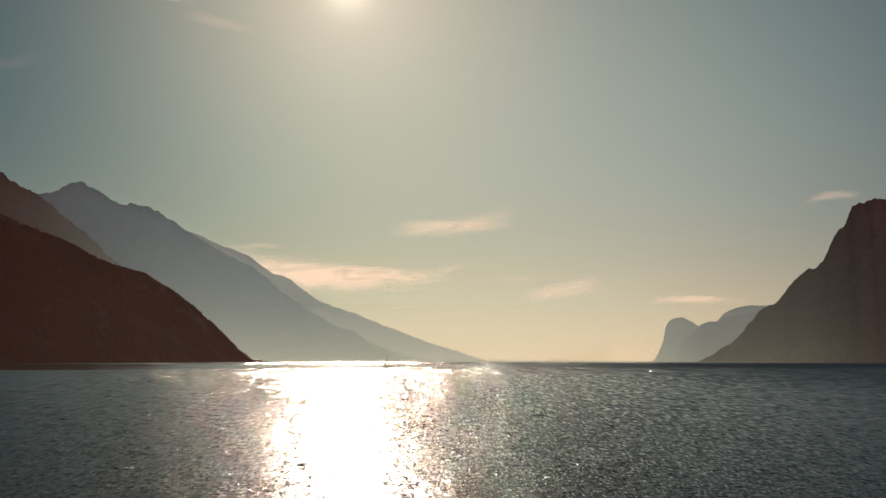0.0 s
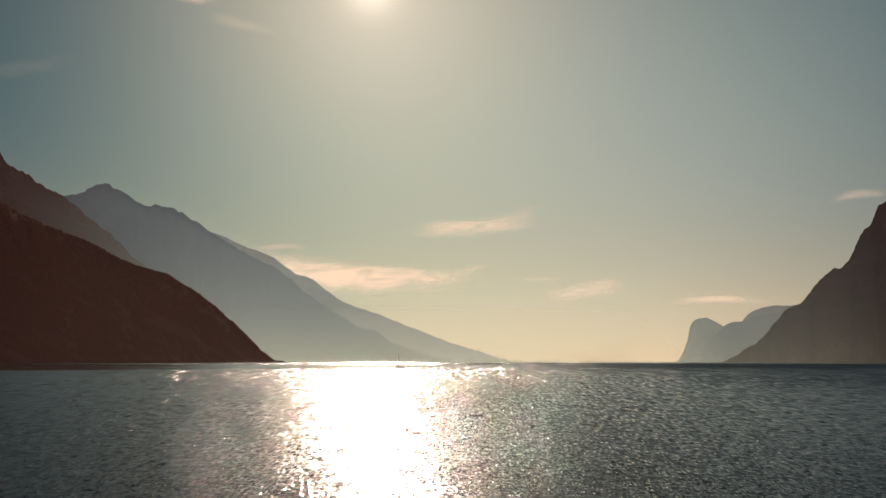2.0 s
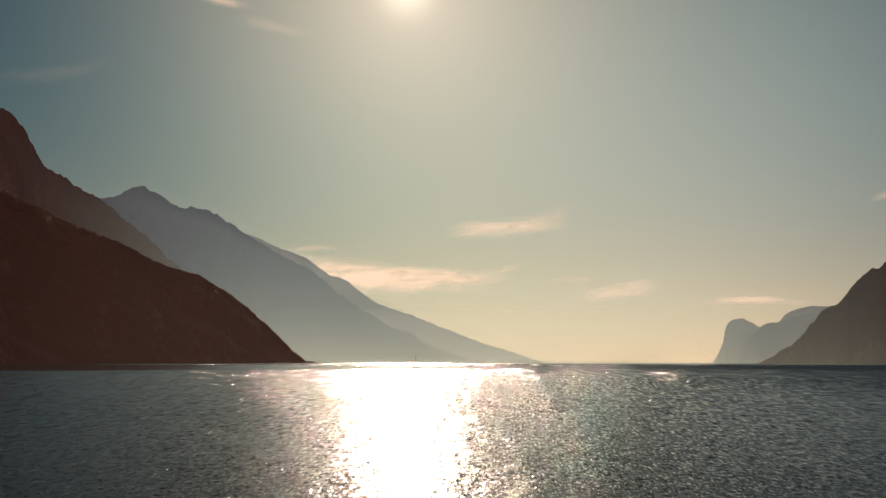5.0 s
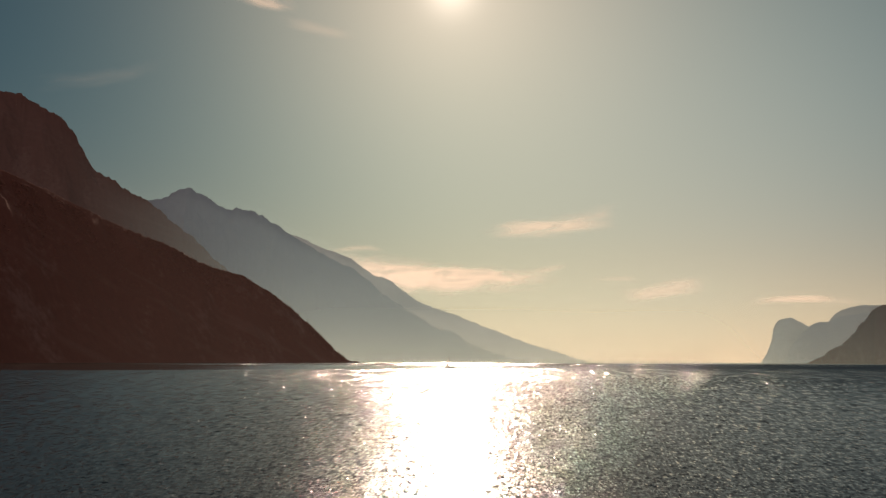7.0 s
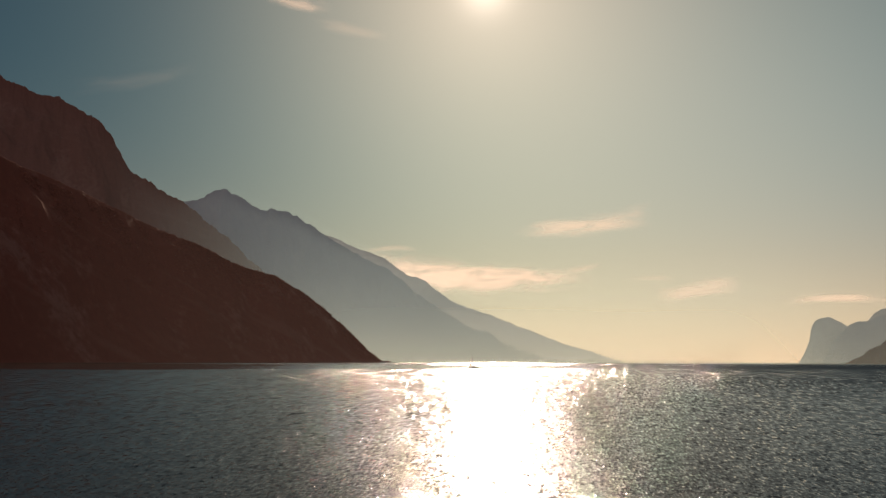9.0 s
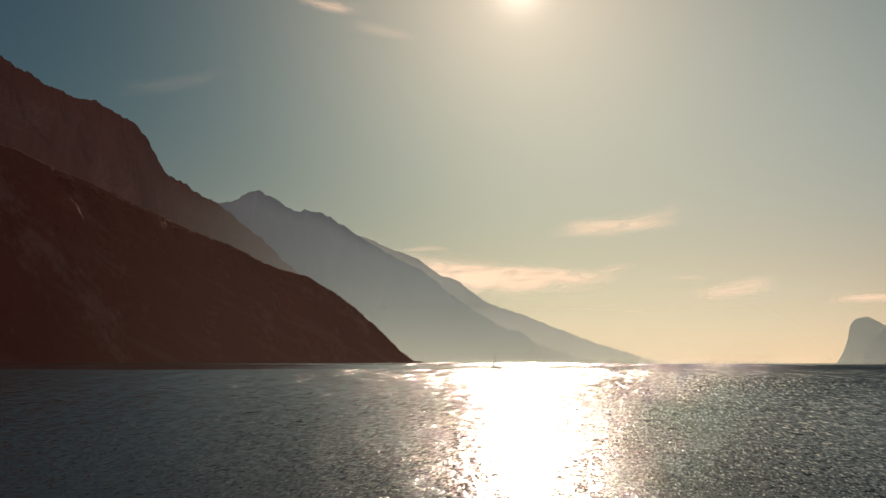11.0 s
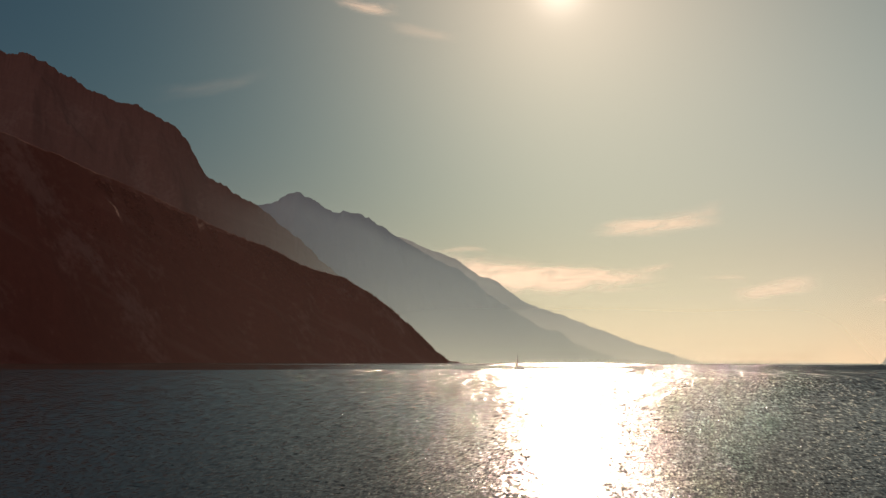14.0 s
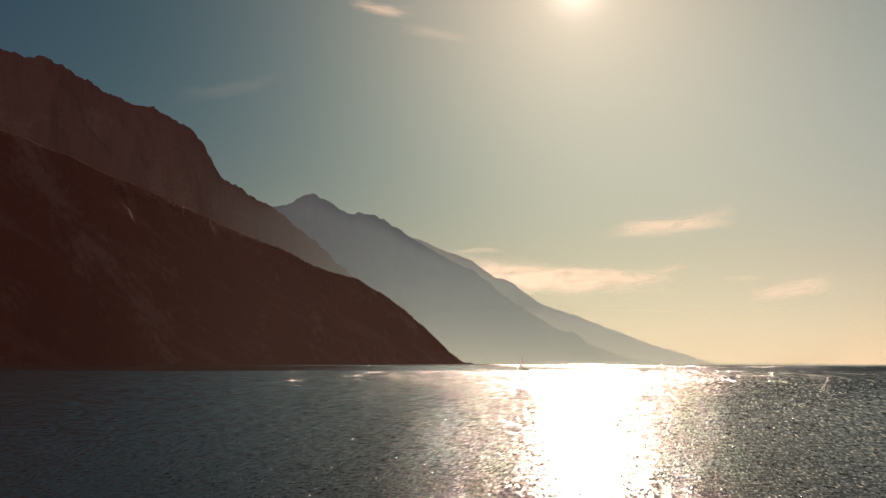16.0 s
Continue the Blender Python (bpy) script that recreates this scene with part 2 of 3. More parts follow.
# ---- building helpers ----
def mesh_of(name, verts, faces, mat, smooth=True):
    me = bpy.data.meshes.new(name)
    me.from_pydata(verts, [], faces)
    me.materials.append(mat)
    if smooth:
        me.polygons.foreach_set("use_smooth", [True] * len(me.polygons))
    me.update()
    return me


def part(name, bm, mat, parent, label=""):
    me = bpy.data.meshes.new(name)
    bm.to_mesh(me)
    bm.free()
    me.materials.append(mat)
    ob = new(name, me)
    ob.parent = parent
    return tagged(ob, label)


def fbm(x, y, z, octaves, gain=0.5):
    total_, amp = 0.0, 1.0
    for _ in range(octaves):
        total_ += amp * noise.noise((x, y, z))
        x, y, z, amp = x * 2.03, y * 2.03, z * 2.03, amp * gain
    return total_


def tube(points, radii, sides=8):
    """A round bar through the points, with its own radius at each."""
    bm = bmesh.new()
    rings = []
    for k, p in enumerate(points):
        p = Vector(p)
        d = (Vector(points[min(k + 1, len(points) - 1)]) - Vector(points[max(k - 1, 0)])).normalized()
        a = d.orthogonal().normalized()
        b = d.cross(a)
        rings.append([bm.verts.new(p + radii[k] * (math.cos(2 * math.pi * j / sides) * a + math.sin(2 * math.pi * j / sides) * b)) for j in range(sides)])
    for r0, r1 in zip(rings, rings[1:]):
        for j in range(sides):
            bm.faces.new((r0[j], r0[(j + 1) % sides], r1[(j + 1) % sides], r1[j]))
    bm.faces.new(rings[0][::-1])
    bm.faces.new(rings[-1])
    return bm


def block(size, centre, taper=1.0, bevel=0.03):
    bm = bmesh.new()
    bmesh.ops.create_cube(bm, size=1.0)
    for v in bm.verts:
        k = taper if v.co.z > 0 else 1.0
        v.co = Vector((v.co.x * size[0] * k, v.co.y * size[1] * k, v.co.z * size[2])) + Vector(centre)
    bmesh.ops.bevel(bm, geom=bm.edges[:], offset=bevel, segments=2, affect="EDGES")
    return bm


# ---- water ----
def lake():
    """One sheet of water, finer close to the flight line, reaching past the horizon."""
    rings = [12.0 * 1.02 ** k for k in range(312)]
    rings = [0.0] + [r for r in rings if r < 5600] + [5600.0]
    n = 180
    verts = [(33.0, -2.0, 0.0)]
    for r in rings[1:]:
        verts += [(33.0 + r * math.cos(2 * math.pi * k / n), -2.0 + r * math.sin(2 * math.pi * k / n), 0.0) for k in range(n)]
    faces = [(0, 1 + k, 1 + (k + 1) % n) for k in range(n)]
    for j in range(len(rings) - 2):
        a, b = 1 + j * n, 1 + (j + 1) * n
        faces += [(a + k, b + k, b + (k + 1) % n, a + (k + 1) % n) for k in range(n)]
    return tagged(new("water", mesh_of("water", verts, faces, WATER)),
                  "rippled grey-green lake water glittering in low sun", "lake", kind="structure")


lake()


# ---- mountains ----
def crest_at(knots, n, rough):
    """Evenly spaced places along a crest through the knots, rounded by a spline, with small rocky bumps."""
    pts = [Vector(k) for k in knots]
    seg = [(pts[k + 1] - pts[k]).length for k in range(len(pts) - 1)]
    whole, out = sum(seg), []
    for j in range(n):
        s, k = whole * j / (n - 1), 0
        while k < len(seg) - 1 and s > seg[k]:
            s -= seg[k]
            k += 1
        t = min(1.0, s / seg[k])
        p0, p1, p2, p3 = pts[max(k - 1, 0)], pts[k], pts[k + 1], pts[min(k + 2, len(pts) - 1)]
        m1, m2 = (p2 - p0) * 0.35, (p3 - p1) * 0.35
        p = (2 * t**3 - 3 * t**2 + 1) * p1 + (t**3 - 2 * t**2 + t) * m1 + (3 * t**2 - 2 * t**3) * p2 + (t**3 - t**2) * m2
        q = p * 0.02
        p.z = max(p.z, -1.0)
        out.append((p, rough * min(1.0, max(p.z, 0.0) / 40) * fbm(q.x, q.y, 3.1, 5, 0.62)))
    return out


MOUNTAINS = []


def mountain(name, knots, label, mat, front, steep_front, steep_back, along, across, rough, gully, seed):
    """A mountain that falls from its crest to the water on both sides, cut by gullies."""
    crest = crest_at(knots, along, rough)
    front = Vector((front[0], front[1], 0)).normalized()
    verts, faces = [], []
    rows = list(range(-across // 2, across + 1))
    for p, bump in crest:
        for r in rows:
            v = r / across if r >= 0 else r / (across // 2)
            side, slope = (front, steep_front) if r >= 0 else (-front, steep_back)
            v = abs(v) ** 1.5
            wide = (max(p.z, 0) + 4) / math.tan(radians(slope))
            q = p + side * wide * v
            h = p.z * (1 - v) ** 1.06 * (1.0 if v < 1 else 0.0)
            h += bump * max(0.0, 1 - 7 * v) ** 2
            cut = min(1.0, v * 5) * min(1.0, (1 - v) * 4) * max(p.z, 0)
            a = fbm(q.x / 260 + seed, q.y / 260, v * 0.7, 6, 0.55)
            ridge_ = 1 - abs(noise.noise((q.x / 150 + seed, q.y / 150, v * 0.5))) * 2
            h += cut * gully * (a * 0.8 + (ridge_ - 0.5) * 0.45)
            q.z = h - 3.0 * v - (2 if v > 0.999 else 0)
            verts.append(q)
    m = len(rows)
    for j in range(along - 1):
        for k in range(m - 1):
            a = j * m + k
            faces.append((a, a + 1, a + m + 1, a + m))
    MOUNTAINS.append(new(name, mesh_of(name, verts, faces, mat)))
    return tagged(MOUNTAINS[-1], label, "mountain", kind="structure")


ridge = mountain("wooded_ridge",
         [(-960, 640, 330), (-930, 860, 338), (-900, 1060, 338), (-872, 1285, 330), (-845, 1445, 312), (-812, 1610, 289), (-770, 1750, 258), (-732, 1842, 237),
          (-705, 1905, 225), (-660, 2005, 194), (-615, 2080, 181), (-560, 2170, 139), (-503, 2252, 78), (-460, 2310, 27),
          (-440, 2335, 8), (-430, 2346, 4), (-419, 2357, 4), (-414, 2361, 0)],
         "dark brown wooded ridge falling to the lake in a low point", RIDGE, (0.40, -0.92), 44, 42, 900, 90, 3.0, 0.11, 11.0)
mountain("high_hill",
         [(-3000, 2650, 1330), (-2700, 2950, 1260), (-2380, 3215, 1158), (-2305, 3270, 1140), (-2255, 3300, 1142), (-2130, 3385, 1067), (-2025, 3450, 1005), (-1925, 3505, 980),
          (-1800, 3570, 916), (-1755, 3590, 862), (-1710, 3615, 780), (-1670, 3635, 715), (-1600, 3665, 674), (-1500, 3710, 608),
          (-1330, 3770, 465), (-1215, 3810, 355), (-1000, 3900, 170), (-850, 3960, 0)],
         "steep brown hill with a rounded summit behind the ridge", HILL, (0.45, -0.9), 62, 60, 900, 60, 13.0, 0.12, 23.0)
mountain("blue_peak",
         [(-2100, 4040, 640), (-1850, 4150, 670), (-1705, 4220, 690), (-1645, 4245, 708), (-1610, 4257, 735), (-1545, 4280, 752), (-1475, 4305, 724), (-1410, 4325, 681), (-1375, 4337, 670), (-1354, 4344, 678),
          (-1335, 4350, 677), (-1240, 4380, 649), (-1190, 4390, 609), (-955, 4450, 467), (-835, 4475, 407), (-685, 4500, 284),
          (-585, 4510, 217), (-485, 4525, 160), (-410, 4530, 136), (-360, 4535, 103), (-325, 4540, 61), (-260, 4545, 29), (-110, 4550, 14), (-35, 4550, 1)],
         "hazy blue-grey mountain with a broad peak and long slope", PEAK, (0.2, -0.98), 68, 60, 900, 60, 10.0, 0.12, 37.0)
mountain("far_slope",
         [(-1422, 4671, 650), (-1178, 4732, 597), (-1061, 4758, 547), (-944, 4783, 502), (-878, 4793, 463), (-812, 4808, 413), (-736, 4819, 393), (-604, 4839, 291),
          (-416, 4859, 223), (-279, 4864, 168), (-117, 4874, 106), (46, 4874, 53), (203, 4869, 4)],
         "pale hazy mountain slope running down to the horizon", PALE_HAZE, (0.05, -1.0), 75, 60, 500, 40, 6.0, 0.08, 41.0)
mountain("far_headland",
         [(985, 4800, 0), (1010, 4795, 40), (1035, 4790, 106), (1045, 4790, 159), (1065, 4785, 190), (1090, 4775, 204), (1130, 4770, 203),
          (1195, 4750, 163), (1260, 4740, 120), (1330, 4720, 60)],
         "pale blunt headland with a sheer cliff in haze", PALE_HAZE, (-0.2, -0.98), 78, 60, 240, 40, 5.0, 0.05, 53.0)
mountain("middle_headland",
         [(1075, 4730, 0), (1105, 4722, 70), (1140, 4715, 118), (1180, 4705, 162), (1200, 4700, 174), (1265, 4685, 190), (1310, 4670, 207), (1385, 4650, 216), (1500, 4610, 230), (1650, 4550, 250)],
         "grey hazy headland with a notched top", GREY_HAZE, (-0.2, -0.98), 76, 60, 240, 40, 6.0, 0.05, 59.0)
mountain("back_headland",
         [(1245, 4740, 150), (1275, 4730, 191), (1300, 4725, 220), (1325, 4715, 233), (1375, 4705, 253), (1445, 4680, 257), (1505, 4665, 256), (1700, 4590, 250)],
         "pale hazy plateau behind the headlands", PALE_HAZE, (-0.2, -0.98), 78, 60, 200, 40, 6.0, 0.05, 61.0)
mountain("steep_mountain",
         [(969, 3896, 0), (1041, 3873, 40), (1103, 3858, 82), (1141, 3844, 129), (1184, 3834, 181), (1203, 3825, 207), (1270, 3806, 240), (1289, 3796, 275),
          (1323, 3787, 317), (1380, 3767, 341), (1409, 3758, 377), (1428, 3748, 419), (1456, 3739, 471), (1485, 3724, 500), (1514, 3715, 577),
          (1557, 3696, 586), (1576, 3686, 605), (1619, 3672, 593), (1719, 3619, 630), (2006, 3438, 688), (2483, 3056, 611)],
         "steep brown rocky mountain rising from the lake", CLIFF, (-0.35, -0.94), 66, 60, 800, 60, 13.0, 0.10, 71.0)


# ---- woods, rocks and marks on the near ridge ----
LEAF = slope_material("autumn_woodland", (0.27, 0.10, 0.072), (0.24, 0.078, 0.055), 0.85)
BARK = plain("tree_bark", (0.10, 0.075, 0.055), 0.9)
ROCK = plain("shore_rock", (0.20, 0.17, 0.15), 0.85, 0.0, 0.35, 0.8)
from mathutils.bvhtree import BVHTree

ridge_tree = BVHTree.FromPolygons([v.co for v in ridge.data.vertices], [tuple(f.vertices) for f in ridge.data.polygons])


def ground_at(x, y):
    hit = ridge_tree.ray_cast(Vector((x, y, 900)), Vector((0, 0, -1)))
    return max(hit[0].z, 0.0) if hit[0] else 0.0


def clump(verts, faces, centre, size, tall, rng, sides=6):
    """A ragged tuft of leaves: two uneven rings under a crooked tip."""
    first = len(verts)
    for ring, (h, w) in enumerate(((0.0, 0.75), (0.45, 1.0))):
        for k in range(sides):
            a = 2 * math.pi * (k + 0.5 * ring) / sides
            r = size * w * rng.uniform(0.65, 1.2)
            verts.append((centre[0] + r * math.cos(a), centre[1] + r * math.sin(a), centre[2] + tall * (h + rng.uniform(-0.12, 0.12))))
    verts.append((centre[0] + rng.uniform(-0.3, 0.3) * size, centre[1] + rng.uniform(-0.3, 0.3) * size, centre[2] + tall * rng.uniform(0.85, 1.15)))
    for k in range(sides):
        a, b = first + k, first + (k + 1) % sides
        faces.append((a, b, b + sides, a + sides))
        faces.append((a + sides, b + sides, first + 2 * sides))


def woodland():
    """Tree tops over the crest and the side of the ridge that faces the lake."""
    rng, verts, faces = random.Random(5), [], []
    mesh = ridge.data
    m = 136
    for _ in range(11000):
        j = rng.randrange(400, 880)
        k = 45 + int(abs(rng.gauss(0, 1)) * 22)
        if k > 45 + 84 or (j < 560 and k < 53):
            continue
        v = mesh.vertices[j * m + k].co
        if v.z < 3 or noise.noise((v.x / 60, v.y / 60, 4.0)) < -0.25:
            continue
        s_ = rng.uniform(1.1, 2.3) * min(1.0, 0.5 + v.z / 60)
        clump(verts, faces, (v.x + rng.uniform(-2, 2), v.y + rng.uniform(-2, 2), v.z - 1.25), s_, s_ * rng.uniform(0.8, 1.4), rng)
    return tagged(new("woodland", mesh_of("woodland", verts, faces, LEAF, False)), "dark brown autumn woodland covering the ridge", "woodland", kind="stuff")


woodland()


def cypress(m, seed, label):
    """A narrow tree: tapered trunk with short limbs, and a crown of many small tufts."""
    rng = random.Random(seed)
    tree = tagged(new("cypress_tree"), label, "tree", "trees on the point")
    part("trunk", tube([(0, 0, -0.6), (0.05, 0, 3.0), (0, 0.05, 8.2)], [0.28, 0.2, 0.04], 7), BARK, tree)
    for k in range(7):
        z, a = 1.4 + 0.9 * k, 2.4 * k
        part("limb", tube([(0, 0, z), (0.75 * math.cos(a), 0.75 * math.sin(a), z + 0.8)], [0.07, 0.02], 5), BARK, tree)
    verts, faces = [], []
    for _ in range(110):
        z = rng.uniform(0.9, 8.6)
        w = 1.25 * math.sin(math.pi * min(1.0, (z + 0.8) / 10.5)) ** 0.8
        a, r = rng.uniform(0, 6.28), w * math.sqrt(rng.random())
        clump(verts, faces, (r * math.cos(a), r * math.sin(a), z), rng.uniform(0.25, 0.5), rng.uniform(0.5, 1.0), rng, 5)
    crown = new("crown", mesh_of("crown", verts, faces, LEAF, False))
    crown.parent = tree
    tree.matrix_world = m
    return tree


first_tree = cypress(pose(-453, 2316, ground_at(-453, 2316), 0, 0, 0), 3, "slim dark cypress tree on the wooded point")
first_tree.scale = (0.7, 0.7, 0.7)
for x, y, size, turn in ((-462, 2304, 0.5, 40), (-455, 2312, 0.65, 100), (-450, 2320, 0.6, 200), (-446, 2325, 0.75, 310), (-443, 2330, 0.55, 20),
                         (-492, 2266, 0.45, 250), (-540, 2198, 0.7, 80), (-439, 2335, 0.45, 280)):
    t_ = copy_thing(first_tree, pose(x, y, ground_at(x, y), 0, 0, turn))
    t_.scale = (size, size, size)


def boulder(x, y, size, seed):
    bm = bmesh.new()
    bmesh.ops.create_icosphere(bm, subdivisions=3, radius=1.0)
    for v in bm.verts:
        d = 1 + 0.35 * fbm(v.co.x * 1.1 + seed, v.co.y * 1.1, v.co.z * 1.1, 4)
        v.co = Vector((v.co.x * 1.25, v.co.y, v.co.z * 0.7)) * d * size
    me = bpy.data.meshes.new("rock")
    bm.to_mesh(me)
    bm.free()
    me.materials.append(ROCK)
    ob = tagged(new("rock", me), "grey-brown boulder at the water's edge", "rock", "rocks on the point")
    ob.location = (x, y, 0.15 * size)
    ob.rotation_euler = (0, 0, seed * 1.7)
    return ob


rng_ = random.Random(8)
for k in range(16):
    f_ = k / 15
    boulder(-438 + 21 * f_ + rng_.uniform(-2, 2), 2330 + 28 * f_ + rng_.uniform(-3, 3), rng_.uniform(1.8, 3.2) * (1.1 - 0.3 * f_), k + 0.5)


def beacon(m):
    """A small white light on a stone base, at the tip of the point."""
    b = tagged(new("beacon"), "small white beacon post on the rocky point", "beacon")
    part("base", block((2.2, 2.2, 1.0), (0, 0, 0.3), 0.85, 0.08), ROCK, b)
    part("post", tube([(0, 0, 0.7), (0, 0, 2.6), (0, 0, 3.6)], [0.55, 0.45, 0.4], 12), WHITE, b, "white painted post")
    part("gallery", tube([(0, 0, 3.55), (0, 0, 3.75)], [0.7, 0.7], 12), METAL, b)
    part("lantern", tube([(0, 0, 3.75), (0, 0, 4.3), (0, 0, 4.6)], [0.3, 0.3, 0.05], 10), GLASS, b)
    b.matrix_world = m
    return b


def signal_mast(m):
    """A slim mast with three stays and two small aerials on the crest."""
    mast = tagged(new("signal_mast"), "slim dark metal signal mast on the ridge crest", "mast")
    part("footing", block((1.6, 1.6, 1.2), (0, 0, 0.2), 0.85, 0.08), ROCK, mast)
    part("pole", tube([(0, 0, 0.6), (0, 0, 6.0), (0, 0, 11.5)], [0.34, 0.28, 0.16], 10), DARK, mast)
    for k in range(3):
        a = 2.1 * k + 0.4
        part("stay", tube([(3.2 * math.cos(a), 3.2 * math.sin(a), -0.6), (0, 0, 8.6)], [0.03, 0.03], 5), METAL, mast)
    for z, a in ((9.4, 0.5), (10.4, 3.4)):
        part("aerial", tube([(0, 0, z), (1.1 * math.cos(a), 1.1 * math.sin(a), z)], [0.06, 0.05], 6), METAL, mast)
    mast.matrix_world = m
    return mast


beacon(pose(-419, 2355, 1.6))
signal_mast(pose(-511, 2241, ground_at(-511, 2241)))


# ---- haze between the mountains ----
def haze(radius, span, shares, fall, thins, low_tint, high_tint, above=230.0):
    """A bank of haze in front of the mountains that stand farther off; it thins out in the air over their crests."""
    n = 4 * (span[1] - span[0])
    az = [span[0] + (span[1] - span[0]) * k / n for k in range(n + 1)]
    crest = [150.0] * (n + 1)
    for ob in MOUNTAINS:
        for v in ob.data.vertices:
            d = math.hypot(v.co.x, v.co.y)
            if d > radius and v.co.z > 0:
                k = round((math.degrees(math.atan2(v.co.x, v.co.y)) - span[0]) / (span[1] - span[0]) * n)
                if 0 <= k <= n:
                    crest[k] = max(crest[k], v.co.z * radius / d)
    crest = [max(crest[max(0, k - 1):k + 2]) for k in range(n + 1)]
    crest = [sum(crest[max(0, k - 3):k + 4]) / len(crest[max(0, k - 3):k + 4]) for k in range(n + 1)]
    levels = [(0.9 * j / 7, 0.0) for j in range(8)] + [(0.9 + 0.1 * j / 5, j / 5) for j in range(1, 6)]
    verts, faces, edges, m = [], [], [], len(levels)
    for k in range(n + 1):
        a = radians(az[k])
        # over the open lake it thins out slowly, over a crest at once
        spare = 35 + (above - 35) * min(1.0, max(0.0, (260 - crest[k]) / 110))
        for part_, over in levels:
            verts.append((radius * math.sin(a), radius * math.cos(a), -2 + crest[k] * part_ + spare * over))
            edges.append((over, 0.0))
    for k in range(n):
        faces += [(k * m + j, (k + 1) * m + j, (k + 1) * m + j + 1, k * m + j + 1) for j in range(m - 1)]
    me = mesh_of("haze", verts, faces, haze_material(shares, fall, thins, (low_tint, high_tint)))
    layer = me.uv_layers.new(name="edge")
    for lo in me.loops:
        layer.data[lo.index].uv = edges[lo.vertex_index]
    return tagged(new("haze", me), "thin sunlit haze hanging over the lake", "haze", kind="structure")


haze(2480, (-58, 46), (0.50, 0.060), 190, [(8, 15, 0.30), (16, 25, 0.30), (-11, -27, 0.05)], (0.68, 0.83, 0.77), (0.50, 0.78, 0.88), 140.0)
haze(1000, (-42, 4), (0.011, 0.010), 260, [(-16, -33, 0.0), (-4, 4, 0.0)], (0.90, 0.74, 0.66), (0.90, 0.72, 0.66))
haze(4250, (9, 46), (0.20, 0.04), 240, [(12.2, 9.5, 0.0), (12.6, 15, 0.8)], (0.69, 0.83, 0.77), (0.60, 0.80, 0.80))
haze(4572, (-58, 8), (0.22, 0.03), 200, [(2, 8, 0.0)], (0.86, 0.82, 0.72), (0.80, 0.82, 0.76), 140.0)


# ---- clouds ----
def cloud(az0, el0, az1, el1, thick0, thick1, density, seed, label, distance=4890.0, layers=1):
    """A wisp in thin layers, one behind another, along a slanting line in the sky."""
    verts, faces, fades, grains, n, m = [], [], [], [], 40, 12
    for layer in range(layers):
        first, d = len(verts), distance - 18 * layer
        for j in range(n + 1):
            u = j / n
            for k in range(m + 1):
                v = k / m
                az = radians(az0 + (az1 - az0) * u)
                el = el0 + (el1 - el0) * u + (thick0 + (thick1 - thick0) * u) * (v - 0.5) + 0.12 * math.sin(5 * u + seed + layer)
                r = d + 3 * (thick0 + (thick1 - thick0) * u) * math.sin(3 * v + 4 * u + seed)
                verts.append((r * math.sin(az), r * math.cos(az), 5 + r * math.tan(radians(el))))
                fades.append((u, v))
                grains.append(((az1 - az0) * u + layer * 3.1, (thick0 + (thick1 - thick0) * u) * v + layer * 1.7))
        for j in range(n):
            for k in range(m):
                a = first + j * (m + 1) + k
                faces.append((a, a + m + 1, a + m + 2, a + 1))
    me = mesh_of("cloud", verts, faces, cloud_material(density, seed))
    for name, data in (("fade", fades), ("grain", grains)):
        layer_ = me.uv_layers.new(name=name)
        for lo in me.loops:
            layer_.data[lo.index].uv = data[lo.vertex_index]
    return tagged(new("cloud", me), label, "cloud", "clouds over the lake")


cloud(-3.6, 6.95, 4.7, 8.25, 1.2, 1.8, 0.52, 1.0, "thin cream streak of cloud with a bright head", 3900.0)
cloud(-13.6, 5.0, 1.3, 4.45, 3.2, 1.2, 1.25, 2.0, "long peach bank of cloud above the mountain slope", 4925.0)
cloud(-0.8, 5.20, 1.5, 5.15, 0.5, 0.5, 0.30, 3.0, "small faint shred of cloud", 3900.0)
cloud(4.0, 3.70, 9.2, 4.0, 1.0, 1.4, 0.62, 4.0, "small peach patch of cloud low in the sky", 3900.0)
cloud(10.8, 3.35, 17.0, 3.10, 0.6, 0.6, 0.6, 5.0, "thin pink line of cloud above the headlands", 3900.0)
cloud(19.6, 8.45, 22.8, 8.75, 0.5, 0.8, 0.35, 6.0, "short cream wisp beside the steep mountain")
cloud(-15.4, 18.55, -10.4, 18.15, 0.9, 0.8, 0.16, 7.0, "torn pale wisp high beside the sun", 4500.0)
cloud(-28.2, 14.2, -21.3, 15.9, 1.2, 1.0, 0.05, 8.0, "faint long grey wisp above the hill", 4500.0)
cloud(-18.2, 20.2, -14.0, 19.3, 1.1, 0.8, 0.45, 9.0, "bright torn scrap of cloud high up", 4500.0)
cloud(2.6, 4.80, 5.4, 4.30, 0.4, 0.4, 0.25, 10.0, "faint short threads of cloud", 3900.0)
cloud(-12.4, 6.2, -8.8, 6.2, 0.4, 0.5, 0.25, 11.0, "faint level thread of cloud over the slope")


# ---- sailing boats ----
CANVAS = plain("pale_sail_cover", (0.74, 0.71, 0.64), 0.85)


